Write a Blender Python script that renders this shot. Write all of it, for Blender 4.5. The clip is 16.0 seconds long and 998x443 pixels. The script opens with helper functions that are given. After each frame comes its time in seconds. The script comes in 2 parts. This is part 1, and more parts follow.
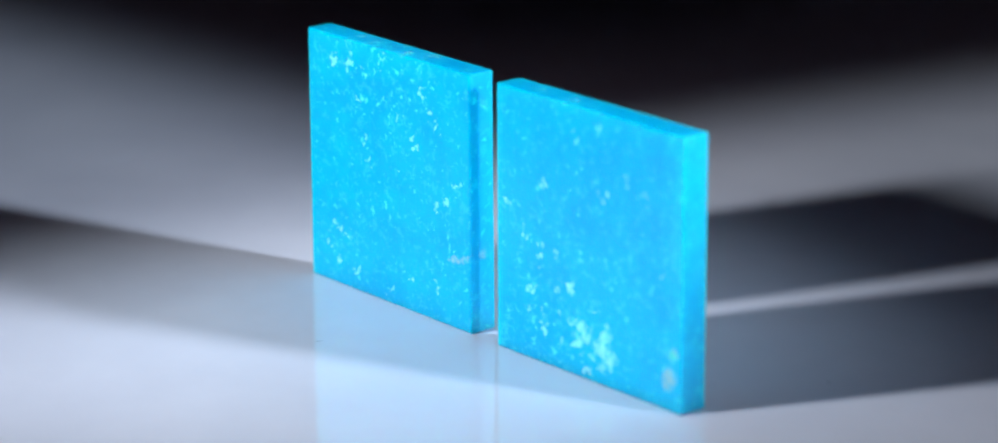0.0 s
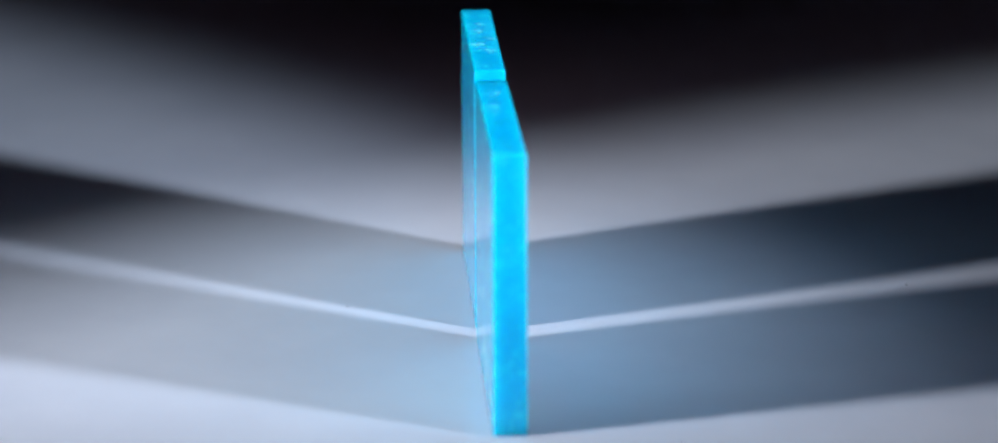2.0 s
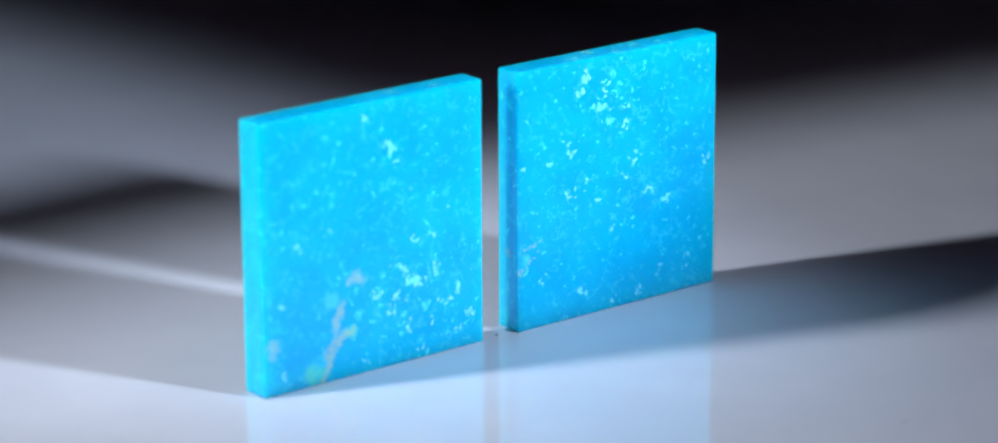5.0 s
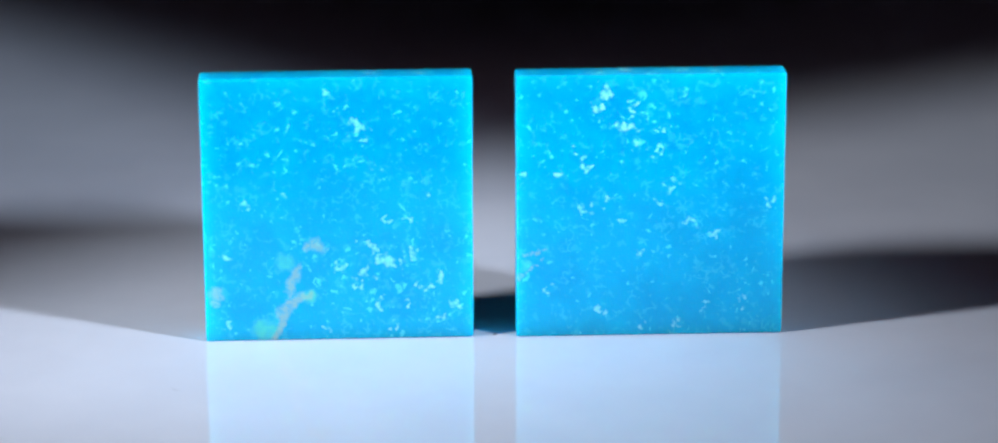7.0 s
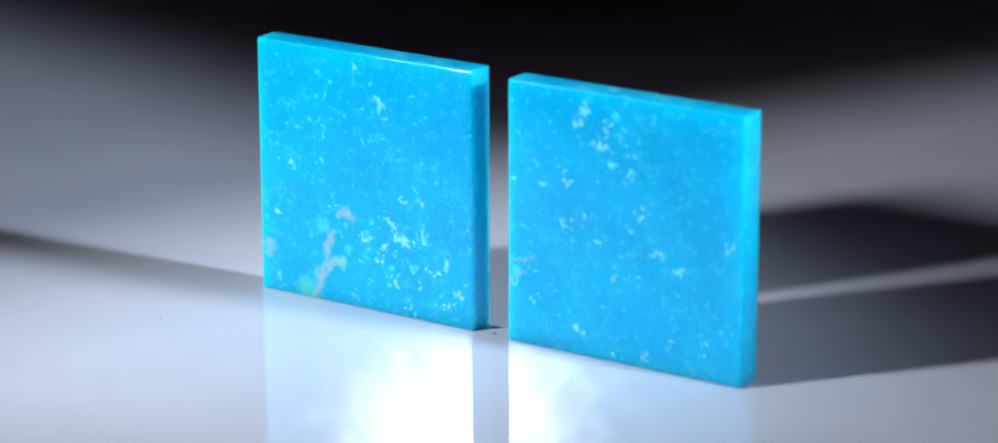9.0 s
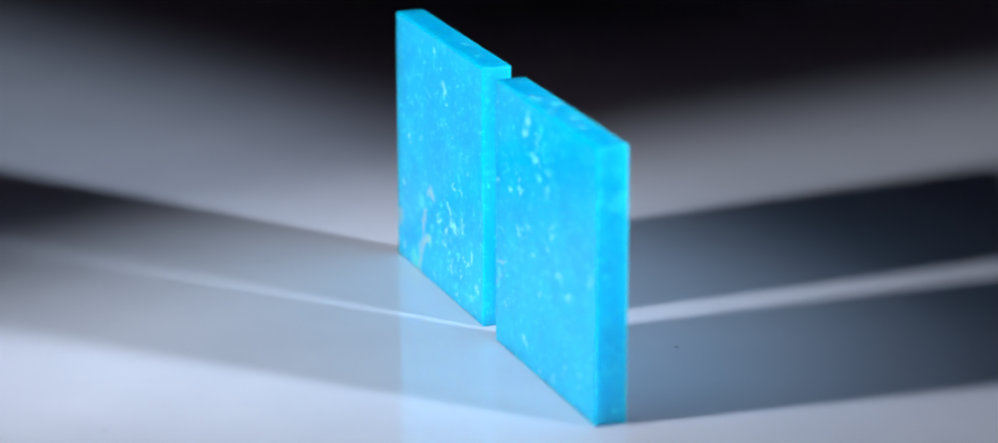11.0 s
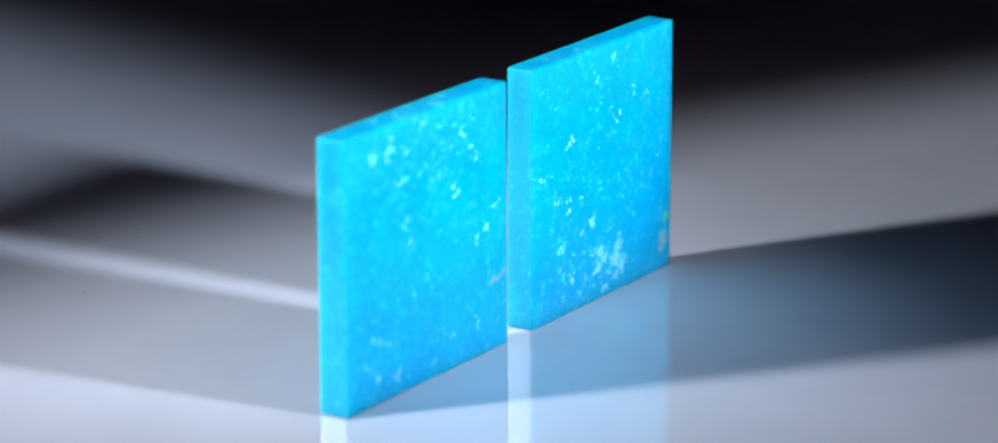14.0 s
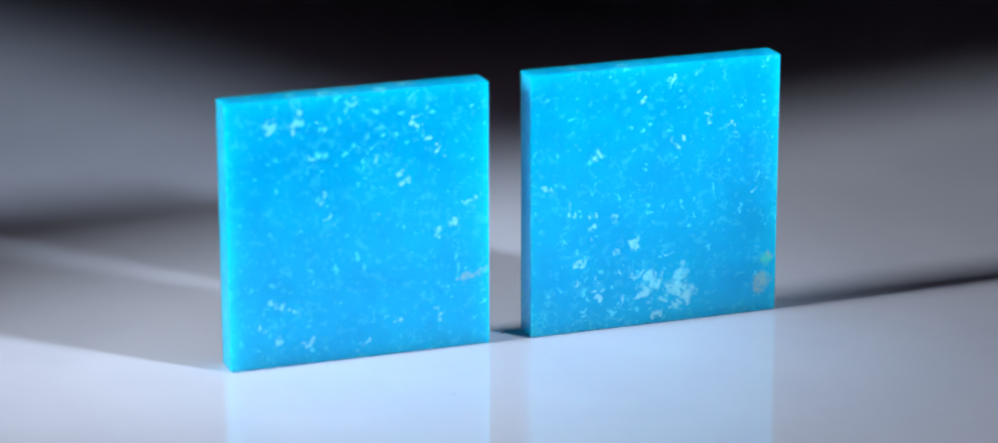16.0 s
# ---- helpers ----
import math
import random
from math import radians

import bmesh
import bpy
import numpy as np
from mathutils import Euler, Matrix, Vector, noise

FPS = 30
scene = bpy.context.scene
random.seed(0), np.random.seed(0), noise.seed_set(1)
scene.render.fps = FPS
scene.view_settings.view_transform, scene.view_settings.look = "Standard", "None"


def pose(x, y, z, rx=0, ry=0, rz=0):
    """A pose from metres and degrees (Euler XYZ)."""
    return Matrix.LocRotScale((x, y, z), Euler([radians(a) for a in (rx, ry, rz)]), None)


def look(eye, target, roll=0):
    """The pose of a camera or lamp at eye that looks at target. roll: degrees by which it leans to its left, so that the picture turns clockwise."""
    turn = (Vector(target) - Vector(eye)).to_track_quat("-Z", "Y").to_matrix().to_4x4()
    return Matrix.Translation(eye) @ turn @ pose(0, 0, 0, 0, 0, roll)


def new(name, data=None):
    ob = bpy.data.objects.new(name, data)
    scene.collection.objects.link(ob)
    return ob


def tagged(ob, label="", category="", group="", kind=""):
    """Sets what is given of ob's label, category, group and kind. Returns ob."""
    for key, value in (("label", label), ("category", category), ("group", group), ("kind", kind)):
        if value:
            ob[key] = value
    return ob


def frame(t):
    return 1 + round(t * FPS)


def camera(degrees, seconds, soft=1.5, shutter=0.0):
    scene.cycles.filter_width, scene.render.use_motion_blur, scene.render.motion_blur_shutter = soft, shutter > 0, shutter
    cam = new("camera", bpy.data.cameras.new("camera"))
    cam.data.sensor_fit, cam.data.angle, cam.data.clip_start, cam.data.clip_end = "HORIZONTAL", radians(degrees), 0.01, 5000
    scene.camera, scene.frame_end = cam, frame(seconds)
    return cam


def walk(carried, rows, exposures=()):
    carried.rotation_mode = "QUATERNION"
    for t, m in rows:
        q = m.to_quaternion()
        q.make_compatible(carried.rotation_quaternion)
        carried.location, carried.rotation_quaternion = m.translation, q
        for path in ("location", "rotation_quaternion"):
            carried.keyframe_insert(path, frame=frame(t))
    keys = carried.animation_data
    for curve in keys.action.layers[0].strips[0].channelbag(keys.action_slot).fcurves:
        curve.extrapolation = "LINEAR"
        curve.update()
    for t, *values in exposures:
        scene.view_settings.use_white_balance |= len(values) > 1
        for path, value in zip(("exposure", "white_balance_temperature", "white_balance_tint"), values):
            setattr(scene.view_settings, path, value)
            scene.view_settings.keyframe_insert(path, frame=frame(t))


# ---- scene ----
# Two square turquoise slabs, 30 mm wide, stand on edge on a slowly turning white gloss disc.
TURN_START, TURN_SPEED = 129.78, -18.139      # degrees, degrees per second
CLIP = 16.0

# ---- camera: fixed on a tripod ----
cam = camera(17.5, CLIP, soft=2.1)
EYE = Matrix.Translation((0.0, -0.34741, 0.11825)) @ pose(0, 0, 0, 90 - 16.805, 0, -0.0085) @ pose(0, 0, 0, 0, 0, -0.223)
cam.data.dof.use_dof, cam.data.dof.focus_distance, cam.data.dof.aperture_fstop = True, 0.370, 16.0
walk(cam, [(0.0, EYE), (CLIP, EYE)])

# ---- world and lamps: a dark room, two small spot lamps low on either side of the camera ----
world = bpy.data.worlds.new("dark_room")
scene.world = world
world.use_nodes = True
world.node_tree.nodes["Background"].inputs["Color"].default_value = (0.55, 0.55, 0.85, 1)
world.node_tree.nodes["Background"].inputs["Strength"].default_value = 0.002
scene.view_settings.exposure = 0.0


def spot(name, eye, target, watts, cone, blend, color):
    data = bpy.data.lights.new(name, "SPOT")
    data.energy, data.spot_size, data.spot_blend = watts, radians(cone), blend
    data.shadow_soft_size, data.color = 0.0195, color
    ob = new(name, data)
    ob.matrix_basis = look(eye, target)
    return ob


LEFT, LEFT_AIM = (-0.326, -0.1255, 0.1455), (-0.0124, -0.0083, 0.0330)
RIGHT, RIGHT_AIM = (0.297, -0.1665, 0.1430), (-0.0028, 0.0004, 0.0682)
spot("spot_lamp", LEFT, LEFT_AIM, 8.9, 21.6, 0.30, (0.730, 0.81, 0.930))
spot("spot_lamp", RIGHT, RIGHT_AIM, 9.8, 25.2, 0.42, (0.675, 0.795, 0.965))
# the blue fringe that the right lamp's lens throws round its beam
spot("spot_lamp_fringe", RIGHT, RIGHT_AIM, 0.95, 27.5, 0.4, (0.30, 0.58, 1.0))
# added fill, not lens spill: weak wide violet spots that lift the dark shadows
spot("shadow_fill", LEFT, LEFT_AIM, 0.40, 40, 0.9, (0.90, 0.68, 0.90))
spot("shadow_fill", RIGHT, RIGHT_AIM, 0.50, 40, 1.0, (0.95, 0.68, 0.90))


# ---- materials ----
class Nodes:
    """A small writer of node trees."""

    def __init__(self, name):
        self.mat = bpy.data.materials.new(name)
        self.mat.use_nodes = True
        self.tree = self.mat.node_tree
        self.bsdf = self.tree.nodes["Principled BSDF"]

    def put(self, socket, value):
        if isinstance(value, bpy.types.NodeSocket):
            self.tree.links.new(value, socket)
        else:
            socket.default_value = value

    def shade(self, **values):
        for key, value in values.items():
            self.put(self.bsdf.inputs[key.replace("_", " ")], value)

    def coords(self):
        return self.tree.nodes.new("ShaderNodeTexCoord").outputs["Object"]

    def math(self, op, a, b=0.0, c=0.0):
        n = self.tree.nodes.new("ShaderNodeMath")
        n.operation = op
        for socket, value in zip(n.inputs, (a, b, c)):
            self.put(socket, value)
        return n.outputs[0]

    def vec(self, op, a, b):
        n = self.tree.nodes.new("ShaderNodeVectorMath")
        n.operation = op
        if op == "SCALE":
            self.put(n.inputs[0], a), self.put(n.inputs["Scale"], b)
        else:
            self.put(n.inputs[0], a), self.put(n.inputs[1], b)
        return n.outputs["Value" if op in ("DISTANCE", "LENGTH") else "Vector"]

    def ramp(self, value, low, high, out_low=0.0, out_high=1.0):
        n = self.tree.nodes.new("ShaderNodeMapRange")
        n.interpolation_type = "SMOOTHSTEP"
        for socket, v in zip(n.inputs, (value, low, high, out_low, out_high)):
            self.put(socket, v)
        return n.outputs[0]

    def noise(self, coords, scale, detail=2.0, rough=0.5, color=False):
        n = self.tree.nodes.new("ShaderNodeTexNoise")
        self.put(n.inputs["Vector"], coords)
        n.inputs["Scale"].default_value, n.inputs["Detail"].default_value, n.inputs["Roughness"].default_value = scale, detail, rough
        return n.outputs["Color" if color else 0]

    def cells(self, coords, scale, feature="DISTANCE_TO_EDGE"):
        n = self.tree.nodes.new("ShaderNodeTexVoronoi")
        n.feature = feature
        self.put(n.inputs["Vector"], coords)
        n.inputs["Scale"].default_value = scale
        return n.outputs["Distance"]

    def mix(self, factor, a, b):
        n = self.tree.nodes.new("ShaderNodeMix")
        n.data_type = "RGBA"
        self.put(n.inputs[0], factor), self.put(n.inputs[6], a), self.put(n.inputs[7], b)
        return n.outputs[2]

    def bump(self, height, strength, distance):
        n = self.tree.nodes.new("ShaderNodeBump")
        n.inputs["Strength"].default_value, n.inputs["Distance"].default_value = strength, distance
        self.put(n.inputs["Height"], height)
        return n.outputs[0]


def mm(x, y, z):
    return (x / 1000, y / 1000, z / 1000)


def along(points, step=0.55, wide=1.5):
    """Spots (x, y, z, radius) strung along a line of such points."""
    rows = []
    for a, b in zip(points, points[1:]):
        n = max(1, round((Vector(b[:3]) - Vector(a[:3])).length / step))
        rows += [tuple(u + (v - u) * i / n for u, v in zip(a, b)) for i in range(n)]
    return [(x, y, z, r * wide) for x, y, z, r in rows + [points[-1]]]


def stone(name, offset, front, back, half, top, busy, veins, stains):
    """Polished turquoise: blue body, pale flecks left between cells, larger chips, tan veins and green stains.
    front, back: chips on each face as (x, z, radius); veins, stains: (x, y, z, radius); in mm from the middle of the slab's base."""
    s = Nodes(name)
    at = s.coords()
    own = s.vec("ADD", at, offset)
    warp = s.vec("SCALE", s.vec("SUBTRACT", s.noise(own, 900, 1, 0.5, True), (0.5, 0.5, 0.5)), 0.0014)
    wild = s.vec("SCALE", s.vec("SUBTRACT", s.noise(own, 950, 1, 0.5, True), (0.5, 0.5, 0.5)), 0.0034)
    bent = s.vec("ADD", own, warp)
    torn = s.vec("ADD", at, wild)
    loose = s.vec("ADD", at, warp)

    def spots(place, rows, soft):
        best = None
        for x, y, z, r in rows:
            one = s.math("DIVIDE", s.vec("DISTANCE", place, mm(x, y, z)), r * 0.82 / 1000)
            best = one if best is None else s.math("MINIMUM", best, one)
        return s.ramp(best, 1 + soft, 1 - soft)

    # thin broken films between small cells, fewer in a few calm patches
    calm = s.ramp(s.noise(own, 110, 1, 0.5), 0.36, 0.60)
    dense = spots(at, busy, 0.45)
    film = s.math("MULTIPLY", s.ramp(s.cells(bent, 1000), 0.13, 0.03), s.ramp(s.noise(own, 620, 2, 0.6), 0.55, 0.64))
    # small angular chips, and fainter ones deeper under the polish
    lift = s.math("MULTIPLY_ADD", calm, 0.03, s.math("MULTIPLY", dense, 0.04))
    grit = s.math("ADD", s.noise(bent, 1130, 1.5, 0.55), lift)
    chip = s.ramp(grit, 0.685, 0.745)
    deep = s.ramp(s.math("ADD", s.noise(s.vec("ADD", bent, (0.05, 0.02, 0.07)), 1050, 1, 0.5), lift), 0.60, 0.72)
    # the larger chips on the faces, torn at the edges
    rows = [(x, -half, z, r) for x, z, r in front] + [(x, half, z, r) for x, z, r in back] + top
    large = s.math("MULTIPLY", spots(torn, rows, 0.42), s.ramp(s.noise(bent, 1700, 2, 0.6), 0.30, 0.52, 0.25, 1.0))
    fleck = s.math("MAXIMUM", s.math("MULTIPLY", film, 0.22), s.math("MULTIPLY", chip, 0.52))
    fleck = s.math("MAXIMUM", fleck, s.math("MULTIPLY", deep, 0.14))

    body = s.mix(s.ramp(s.noise(own, 160, 3, 0.55), 0.35, 0.65), (0.0, 0.378, 0.635, 1), (0.0, 0.432, 0.685, 1))
    mottle = s.ramp(s.noise(own, 900, 3, 0.6), 0.38, 0.68)
    body = s.mix(s.math("MULTIPLY", mottle, 0.20), body, (0.0, 0.48, 0.73, 1))
    color = s.mix(fleck, body, (0.10, 0.90, 0.90, 1))
    color = s.mix(s.math("MULTIPLY", large, 0.72), color, (0.30, 0.86, 0.88, 1))
    if stains:
        color = s.mix(s.math("MULTIPLY", spots(loose, stains, 0.5), s.ramp(s.noise(bent, 600, 2, 0.6), 0.3, 0.6, 0.6, 1.0)), color, (0.07, 0.62, 0.55, 1))
    if veins:
        color = s.mix(s.math("MULTIPLY", spots(loose, veins, 0.6), s.ramp(s.noise(bent, 1500, 3, 0.65), 0.34, 0.56, 0.30, 0.70)), color, (0.35, 0.50, 0.44, 1))
    wear = s.noise(own, 380, 3, 0.6)
    scratch = s.noise(s.vec("MULTIPLY", own, (0.15, 1.0, 1.0)), 4200, 2, 0.6)
    # the faces are polished, the ground edges a little less
    split = s.tree.nodes.new("ShaderNodeSeparateXYZ")
    s.put(split.inputs[0], at)
    sawn = s.ramp(s.math("ABSOLUTE", split.outputs[1]), 0.00160, 0.00154)
    relief = s.math("ADD", s.math("MULTIPLY", fleck, 0.30), s.math("ADD", s.math("MULTIPLY", wear, 0.16), s.math("MULTIPLY", scratch, s.math("MULTIPLY_ADD", sawn, 0.20, 0.03))))
    honed = s.ramp(s.math("ABSOLUTE", split.outputs[1]), 0.00174, 0.00170)
    polish = s.math("MULTIPLY_ADD", sawn, 0.20, s.math("MULTIPLY_ADD", honed, 0.03, s.ramp(wear, 0.35, 0.7, 0.07, 0.11)))
    s.shade(Base_Color=color, Roughness=polish, IOR=1.47, Specular_IOR_Level=0.40,
            Subsurface_Weight=1.0, Subsurface_Radius=(0.06, 1.0, 0.9), Subsurface_Scale=0.0085,
            Normal=s.bump(relief, 0.10, 0.00010))
    return s.mat


def gloss_white():
    """White gloss acrylic with faint haze and handling marks."""
    s = Nodes("white_gloss_acrylic")
    at = s.coords()
    haze = s.noise(at, 38, 4, 0.6)
    color = s.mix(s.ramp(haze, 0.35, 0.7), (0.735, 0.735, 0.785, 1), (0.79, 0.785, 0.83, 1))
    s.shade(Base_Color=color, Roughness=s.ramp(s.noise(at, 120, 4, 0.6), 0.35, 0.7, 0.025, 0.045), IOR=1.49)
    return s.mat


def plain(name, color, rough, scale):
    s = Nodes(name)
    at = s.coords()
    n = s.noise(at, scale, 4, 0.6)
    other = tuple(c * 0.6 for c in color[:3]) + (1,)
    s.shade(Base_Color=s.mix(n, color, other), Roughness=rough, Normal=s.bump(s.noise(at, scale * 12, 2, 0.5), 0.2, 0.0005))
    return s.mat


BLACK_CLOTH = plain("black_cloth", (0.042, 0.041, 0.052, 1), 0.95, 20)
GREY_WALL = plain("grey_wall_paint", (0.62, 0.56, 0.70, 1), 0.9, 6)
WHITE = gloss_white()
LINT = plain("dark_lint", (0.14, 0.135, 0.14, 1), 0.9, 3000)
# the larger pale chips, face by face: x, z, radius in mm
VEINED_FRONT = [(2.1, 25.1, 0.78), (3.2, 23.5, 0.45), (4.0, 19.8, 0.60), (7.9, 14.0, 0.60), (5.4, 13.8, 0.45), (-1.7, 28.3, 0.55), (-5.7, 17.1, 0.60), (10.3, 16.7, 0.55), (0.1, 8.7, 0.78), (3.0, 7.8, 0.78), (3.9, 10.6, 0.60), (5.2, 9.2, 0.78), (6.9, 8.8, 0.60), (2.2, 11.8, 0.45), (4.8, 5.0, 0.60), (7.5, 3.7, 0.45), (12.7, 4.2, 0.55), (11.4, 2.2, 0.55), (9.7, 6.2, 0.60), (6.3, 1.5, 0.45), (-1.1, 1.4, 0.45), (4.5, 3.9, 0.60), (-12.7, 10.1, 0.55), (-12.5, 2.1, 0.60), (-10.4, 15.9, 0.60), (8.6, 9.8, 0.55), (11.3, 7.5, 0.55), (2.0, 6.5, 0.60)]
FLECKED_FRONT = [(-5.1, 28.5, 0.78), (-5.8, 26.7, 0.78), (-2.5, 27.2, 0.45), (-1.7, 26.4, 0.45), (-3.6, 24.5, 0.60), (-2.4, 24.2, 0.78), (0.2, 23.9, 0.45), (1.6, 24.3, 0.60), (-1.4, 22.2, 0.55), (0.7, 21.9, 0.60), (-1.9, 20.2, 0.45), (2.4, 17.5, 0.60), (0.5, 15.6, 0.45), (-5.2, 16.0, 0.45), (-7.3, 14.7, 0.60), (-3.5, 13.8, 0.45), (-13.9, 18.8, 0.55), (-8.5, 21.3, 0.45), (-7.3, 20.1, 0.55), (-10.9, 19.2, 0.55), (4.6, 13.0, 0.60), (7.2, 12.2, 0.60), (-0.8, 9.9, 0.55), (13.3, 15.4, 0.60), (6.3, 3.7, 0.55), (10.5, 3.5, 0.55), (3.1, 1.3, 0.60), (-0.9, 1.2, 0.60), (-5.3, 3.2, 0.55), (-11.6, 5.9, 0.45)]
FLECKED_BACK = [(10.0, 27.5, 0.78), (7.5, 27.3, 0.78), (7.2, 30.2, 0.55), (4.1, 27.4, 0.45), (1.1, 27.6, 0.45), (0.7, 29.3, 0.45), (4.8, 23.6, 0.55), (-2.1, 22.9, 0.45), (-6.8, 26.3, 0.55), (-8.7, 24.3, 0.60), (-9.2, 22.9, 0.55), (-4.9, 21.0, 0.60), (-5.3, 19.6, 0.55), (-12.9, 16.9, 0.55), (-10.4, 14.7, 0.60), (-2.4, 16.8, 0.55), (4.2, 19.0, 0.60), (3.6, 16.2, 0.55), (-8.6, 13.5, 0.60), (9.7, 7.2, 0.60), (7.6, 6.8, 0.55), (11.6, 4.9, 0.60), (9.0, 3.0, 0.45), (6.2, 2.6, 0.55), (-9.1, 4.5, 0.60), (-4.6, 4.0, 0.45), (-0.1, 1.8, 0.55), (6.4, 27.8, 0.60)]
VEINED_BACK = [(7.0, 20.4, 0.60), (10.0, 14.3, 0.60), (7.2, 13.8, 0.45), (4.8, 13.5, 0.60), (7.9, 12.0, 0.55), (4.6, 9.2, 0.78), (2.5, 10.0, 0.60), (9.3, 8.1, 0.60), (8.9, 6.1, 0.60), (7.2, 5.9, 0.45), (4.1, 6.2, 0.60), (2.1, 6.2, 0.60), (-1.4, 8.3, 0.45), (6.8, 4.4, 0.60), (-0.0, 5.4, 1.1), (-3.3, 5.6, 1.1), (1.4, 3.8, 1.1), (-4.0, 3.3, 1.1), (-0.7, 3.0, 0.78), (-2.6, 2.0, 0.78), (-0.1, 0.9, 0.60), (4.3, 3.5, 0.55), (-6.4, 23.7, 0.55), (-9.4, 22.7, 0.45), (-11.7, 14.9, 0.45), (-2.6, 21.6, 0.55), (1.9, 27.3, 0.60), (13.4, 17.4, 0.55), (-2.0, 28.8, 0.45), (-2.5, 4.5, 1.1)]

STONE_A = stone("turquoise_with_matrix", (0.31, 0.12, 0.05), VEINED_FRONT, VEINED_BACK, 1.75, [(4.0, 0.3, 30.2, 0.6), (9.5, -0.4, 30.2, 0.5)],
                [(7.0, -1.75, 6.0, 8.0), (3.0, 1.75, 6.5, 8.0)],
                along([(-7.4, -1.7, 0.4, 0.35), (-6.6, -1.7, 2.0, 0.4), (-6.2, -1.7, 3.6, 0.45), (-4.9, -1.7, 4.9, 0.4), (-3.4, -1.7, 5.4, 0.35)])
                + along([(-5.6, -1.7, 5.6, 0.35), (-5.0, -1.7, 7.2, 0.45), (-4.4, -1.7, 8.6, 0.3)])
                + along([(-3.6, -1.7, 11.0, 0.4), (-2.6, -1.7, 11.4, 0.6), (-1.8, -1.7, 10.7, 0.35)])
                + [(-13.7, -1.7, 5.6, 0.8), (-13.9, -1.7, 4.6, 0.5), (-13.3, 1.7, 3.7, 1.1), (-12.9, 1.7, 2.9, 0.7), (-13.9, 1.7, 6.9, 0.5)],
                [(-8.4, -1.7, 1.2, 1.5), (-5.9, -1.7, 9.2, 1.2), (-3.2, -1.7, 5.2, 1.0), (-13.6, 1.7, 6.4, 0.8)])
STONE_B = stone("turquoise_flecked", (0.07, 0.44, 0.23), FLECKED_FRONT, FLECKED_BACK, 1.75,
                [(-6.0, -0.6, 30.2, 0.8), (-2.5, 0.5, 30.2, 1.0), (0.5, -0.5, 30.2, 0.9), (3.5, 0.4, 30.2, 0.8), (7.0, 0.0, 30.2, 0.6)],
                [(-1.0, -1.75, 24.0, 7.0), (0.0, 1.75, 26.0, 9.0)],
                along([(-11.9, -1.75, 10.1, 0.25), (-13.2, -1.75, 10.0, 0.35), (-14.8, -1.75, 9.2, 0.35)], wide=0.9)
                + along([(-12.2, -1.75, 9.2, 0.25), (-13.6, -1.75, 7.7, 0.3), (-14.9, -1.75, 7.1, 0.35)], wide=0.9)
                + along([(-11.4, 1.75, 8.1, 0.25), (-13.2, 1.75, 8.2, 0.4), (-14.6, 1.75, 9.0, 0.4)], wide=1.1)
                + [(-15.0, 0.0, 9.2, 0.7)],
                [(-14.0, -1.75, 8.5, 0.8)])


# ---- helpers for meshes ----
def mesh_of(name, bm, material, smooth=False):
    data = bpy.data.meshes.new(name)
    bm.normal_update()
    bm.to_mesh(data)
    bm.free()
    data.materials.append(material)
    for poly in data.polygons:
        poly.use_smooth = smooth
    return data


def thing(name, bm, material, label, category, smooth=False):
    return tagged(new(name, mesh_of(name, bm, material, smooth)), label, category)


def part(name, bm, material, parent, label="", smooth=False):
    ob = new(name, mesh_of(name, bm, material, smooth))
    ob.parent = parent
    return tagged(ob, label)


def box(bm, x0, x1, y0, y1, z0, z1):
    made = bmesh.ops.create_cube(bm, size=1)["verts"]
    for v in made:
        v.co = Vector(((x0 + x1) / 2 + v.co.x * (x1 - x0), (y0 + y1) / 2 + v.co.y * (y1 - y0), (z0 + z1) / 2 + v.co.z * (z1 - z0)))
    return made


def structure(name, bm, material, label):
    return tagged(thing(name, bm, material, label, ""), kind="structure")


# ---- setting: a dark room round a black-covered bench ----
TOP = -0.024


def build_room():
    bm = bmesh.new()
    box(bm, -1.1, 1.1, -1.1, 1.1, TOP - 0.04, TOP)
    structure("floor", bm, BLACK_CLOTH, "wide bench surface covered with matt black cloth")
    for name, a in (("wall_north", (-1.2, 1.2, 1.1, 1.2)), ("wall_south", (-1.2, 1.2, -1.2, -1.1)),
                    ("wall_east", (1.1, 1.2, -1.1, 1.1)), ("wall_west", (-1.2, -1.1, -1.1, 1.1))):
        bm = bmesh.new()
        box(bm, *a, TOP - 0.04, 1.0)
        structure(name, bm, GREY_WALL, "unlit plain grey studio wall")
    bm = bmesh.new()
    box(bm, -1.2, 1.2, -1.2, 1.2, 1.0, 1.08)
    structure("ceiling", bm, GREY_WALL, "unlit plain grey studio ceiling")


build_room()


# ---- the turntable ----
def ring(bm, profile, n=160):
    """A solid of revolution from (radius, height) pairs, closed at both ends."""
    loops = []
    for r, z in profile:
        loops.append([bm.verts.new((r * math.cos(2 * math.pi * i / n), r * math.sin(2 * math.pi * i / n), z)) for i in range(n)])
    for a, b in zip(loops, loops[1:]):
        for i in range(n):
            bm.faces.new((a[i], a[(i + 1) % n], b[(i + 1) % n], b[i]))
    bm.faces.new(list(reversed(loops[0])))
    bm.faces.new(loops[-1])


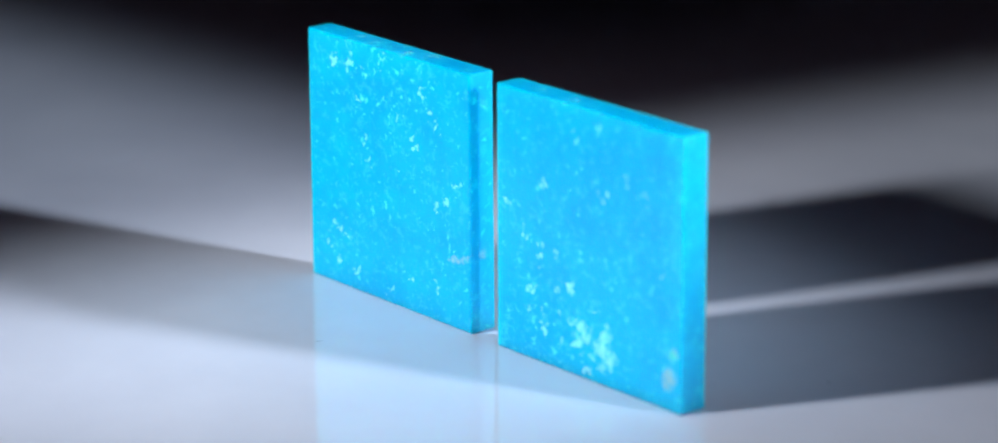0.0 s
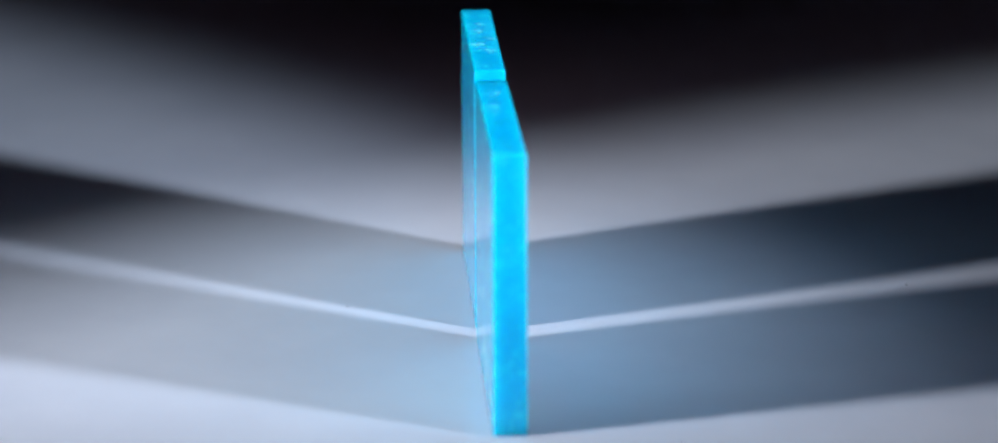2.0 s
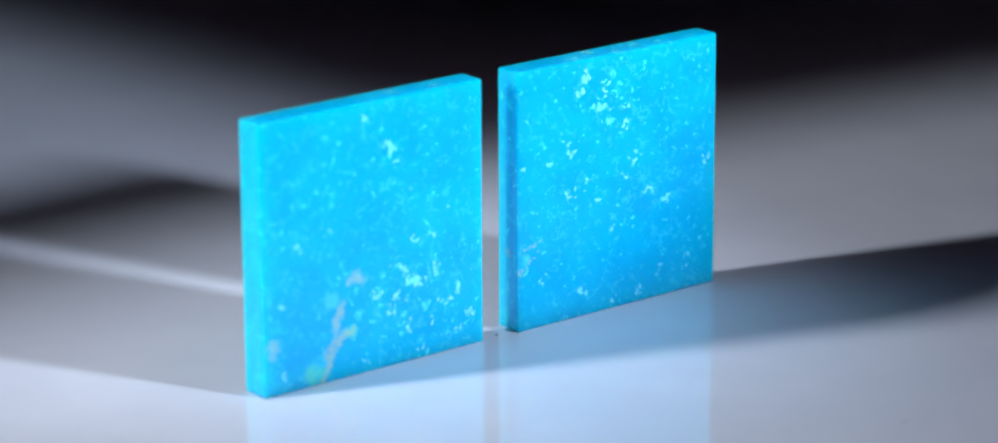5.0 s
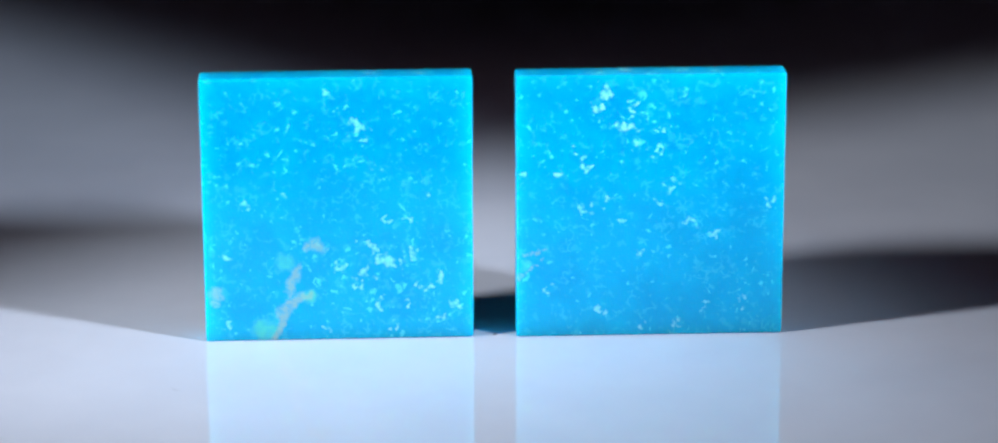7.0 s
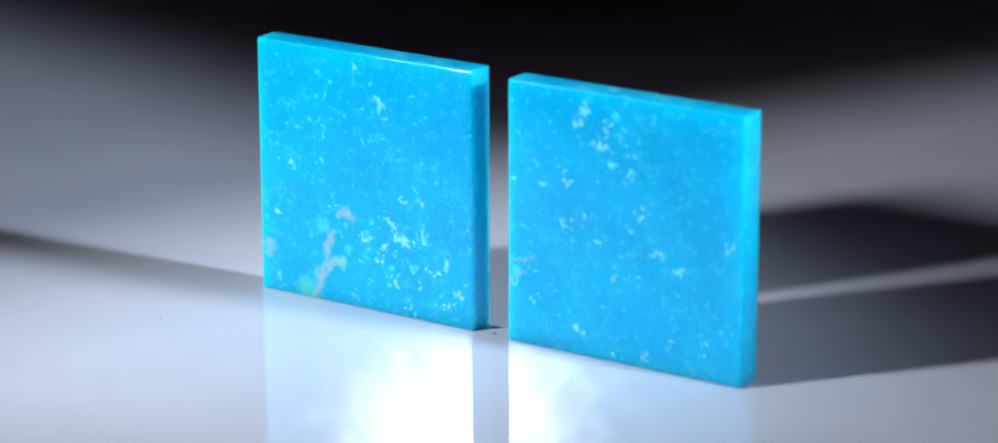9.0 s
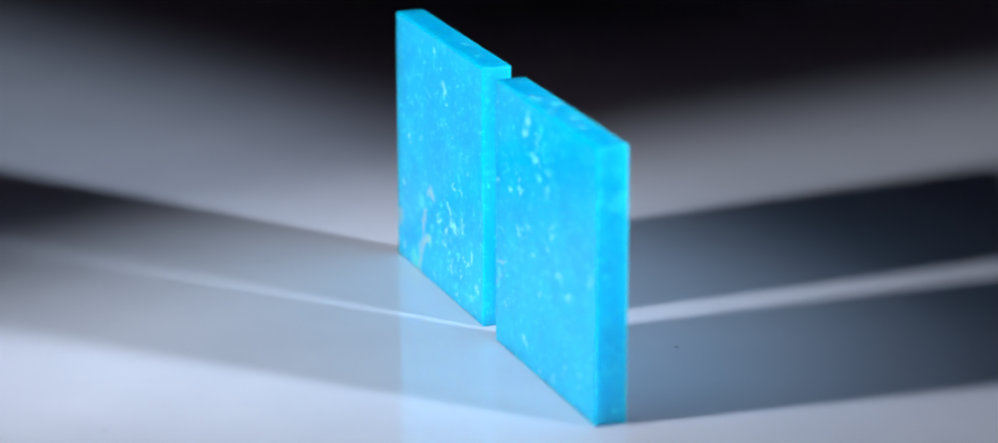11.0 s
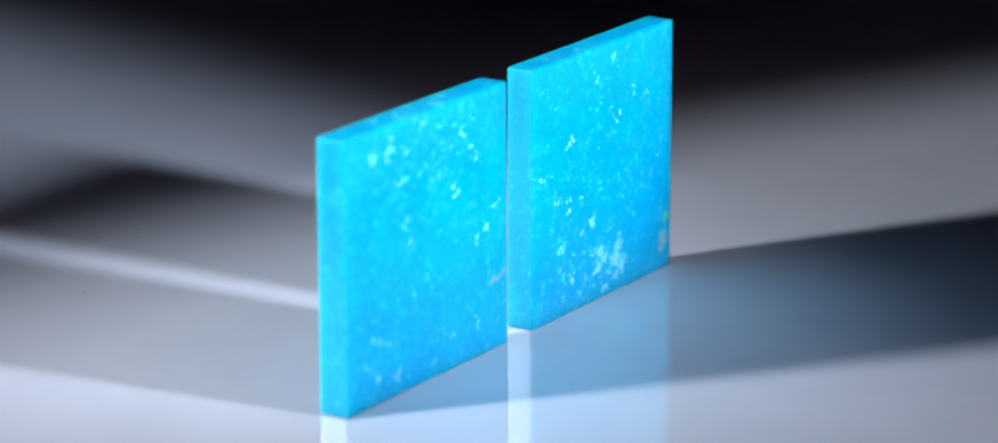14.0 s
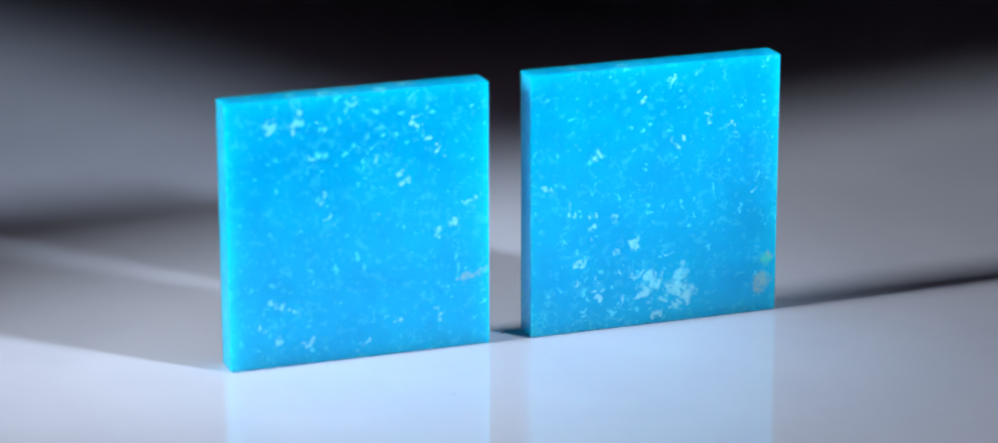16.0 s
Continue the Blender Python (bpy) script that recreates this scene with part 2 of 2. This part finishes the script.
def build_turntable():
    table = tagged(new("turntable"), "large round white gloss turntable disc, slowly turning", "turntable")
    bm = bmesh.new()
    ring(bm, [(0.2185, -0.008), (0.2200, -0.0065), (0.2200, -0.0015), (0.2185, 0.0)])
    part("disc", bm, WHITE, table, "white gloss acrylic disc")
    bm = bmesh.new()
    ring(bm, [(0.100, TOP), (0.102, TOP + 0.002), (0.102, -0.010), (0.100, -0.008)], 96)
    part("base", bm, BLACK_CLOTH, table, "low black base")
    return table


turntable = build_turntable()


# ---- the two slabs ----
def build_slab(material, label, size, taper):
    """A sawn and polished square slab on edge; its base's middle is the origin. The arrises are ground to narrow flats."""
    wide, thick, high = size
    bm = bmesh.new()
    box(bm, -wide / 2, wide / 2, -thick / 2, thick / 2, 0, high)
    for v in bm.verts:
        if v.co.z < 1e-6 and v.co.y < 0:
            v.co.y -= taper
    bmesh.ops.bevel(bm, geom=list(bm.edges), offset=0.00020, segments=4, profile=0.27, affect="EDGES", clamp_overlap=True)
    bm.normal_update()
    normals = []
    for f in bm.faces:
        longest = max(f.edges, key=lambda e: e.calc_length())
        run = (longest.verts[1].co - longest.verts[0].co).normalized() if longest.calc_length() > 0.001 else Vector()
        for loop in f.loops:
            flat = [g for g in loop.vert.link_faces if g.calc_area() > 2e-5]
            n = loop.vert.normal - run * loop.vert.normal.dot(run)
            arris = Vector([math.copysign(abs(c) ** 0.2, c) if abs(c) > 0.15 else 0.0 for c in n])
            normals.append(tuple(flat[0].normal if flat else arris.normalized()))
    ob = thing("stone_slab", bm, material, label, "stone slab", True)
    ob.data.normals_split_custom_set(normals)
    ob["group"] = "pair of turquoise slabs"
    return ob


slab_a = build_slab(STONE_A, "square polished turquoise slab with tan matrix veins, standing on edge", (0.0301, 0.0035, 0.0304), 0.00010)
slab_b = build_slab(STONE_B, "square polished turquoise slab with white fleck clusters, standing on edge", (0.0300, 0.0035, 0.0303), 0.00020)


# ---- lint on the disc ----
def build_lint(length, bend, thick):
    bm = bmesh.new()
    n, k = 8, 5
    loops = []
    for i in range(n + 1):
        s = i / n - 0.5
        r = thick * (0.35 + 0.65 * math.sin(math.pi * (i + 0.4) / (n + 0.8)))
        loops.append([bm.verts.new((s * length, bend * math.cos(3 * s) + r * math.cos(2 * math.pi * j / k), thick + r * math.sin(2 * math.pi * j / k))) for j in range(k)])
    for a, b in zip(loops, loops[1:]):
        for j in range(k):
            bm.faces.new((a[j], a[(j + 1) % k], b[(j + 1) % k], b[j]))
    bm.faces.new(loops[0])
    bm.faces.new(list(reversed(loops[-1])))
    ob = thing("lint", bm, LINT, "tiny dark lint fibre lying on the white disc", "lint", True)
    ob["group"] = "lint on the disc"
    return ob


LINT_AT = [(-0.45, -0.2, 20, 0.5, 0.08), (-35.7, -16.5, 140, 0.8, 0.028), (14.6, -49.3, 10, 0.8, 0.028), (11.4, 16.9, 35, 0.9, 0.025)]
lints = [build_lint(l / 1000, l / 6000, w / 1000) for x, y, a, l, w in LINT_AT]


# ---- what moves ----
def motions():
    """All turn together about the upright axis through the origin."""
    times = [i * 0.2 for i in range(81)]

    def carried(x, y, yaw):
        rows = []
        for t in times:
            a = radians(TURN_START + TURN_SPEED * t - 0.5 * math.exp(-((t - 7.6) / 1.8) ** 2))
            rows.append((t, pose(x * math.cos(a) - y * math.sin(a), x * math.sin(a) + y * math.cos(a), 0, 0, 0, yaw + math.degrees(a))))
        return rows

    walk(turntable, carried(0, 0, 0))
    walk(slab_a, carried(-0.01794, 0.00093, 0.11))
    walk(slab_b, carried(0.01694, 0.00075, -0.15))
    for ob, (x, y, a, _, _) in zip(lints, LINT_AT):
        walk(ob, carried(x / 1000, y / 1000, a))


motions()
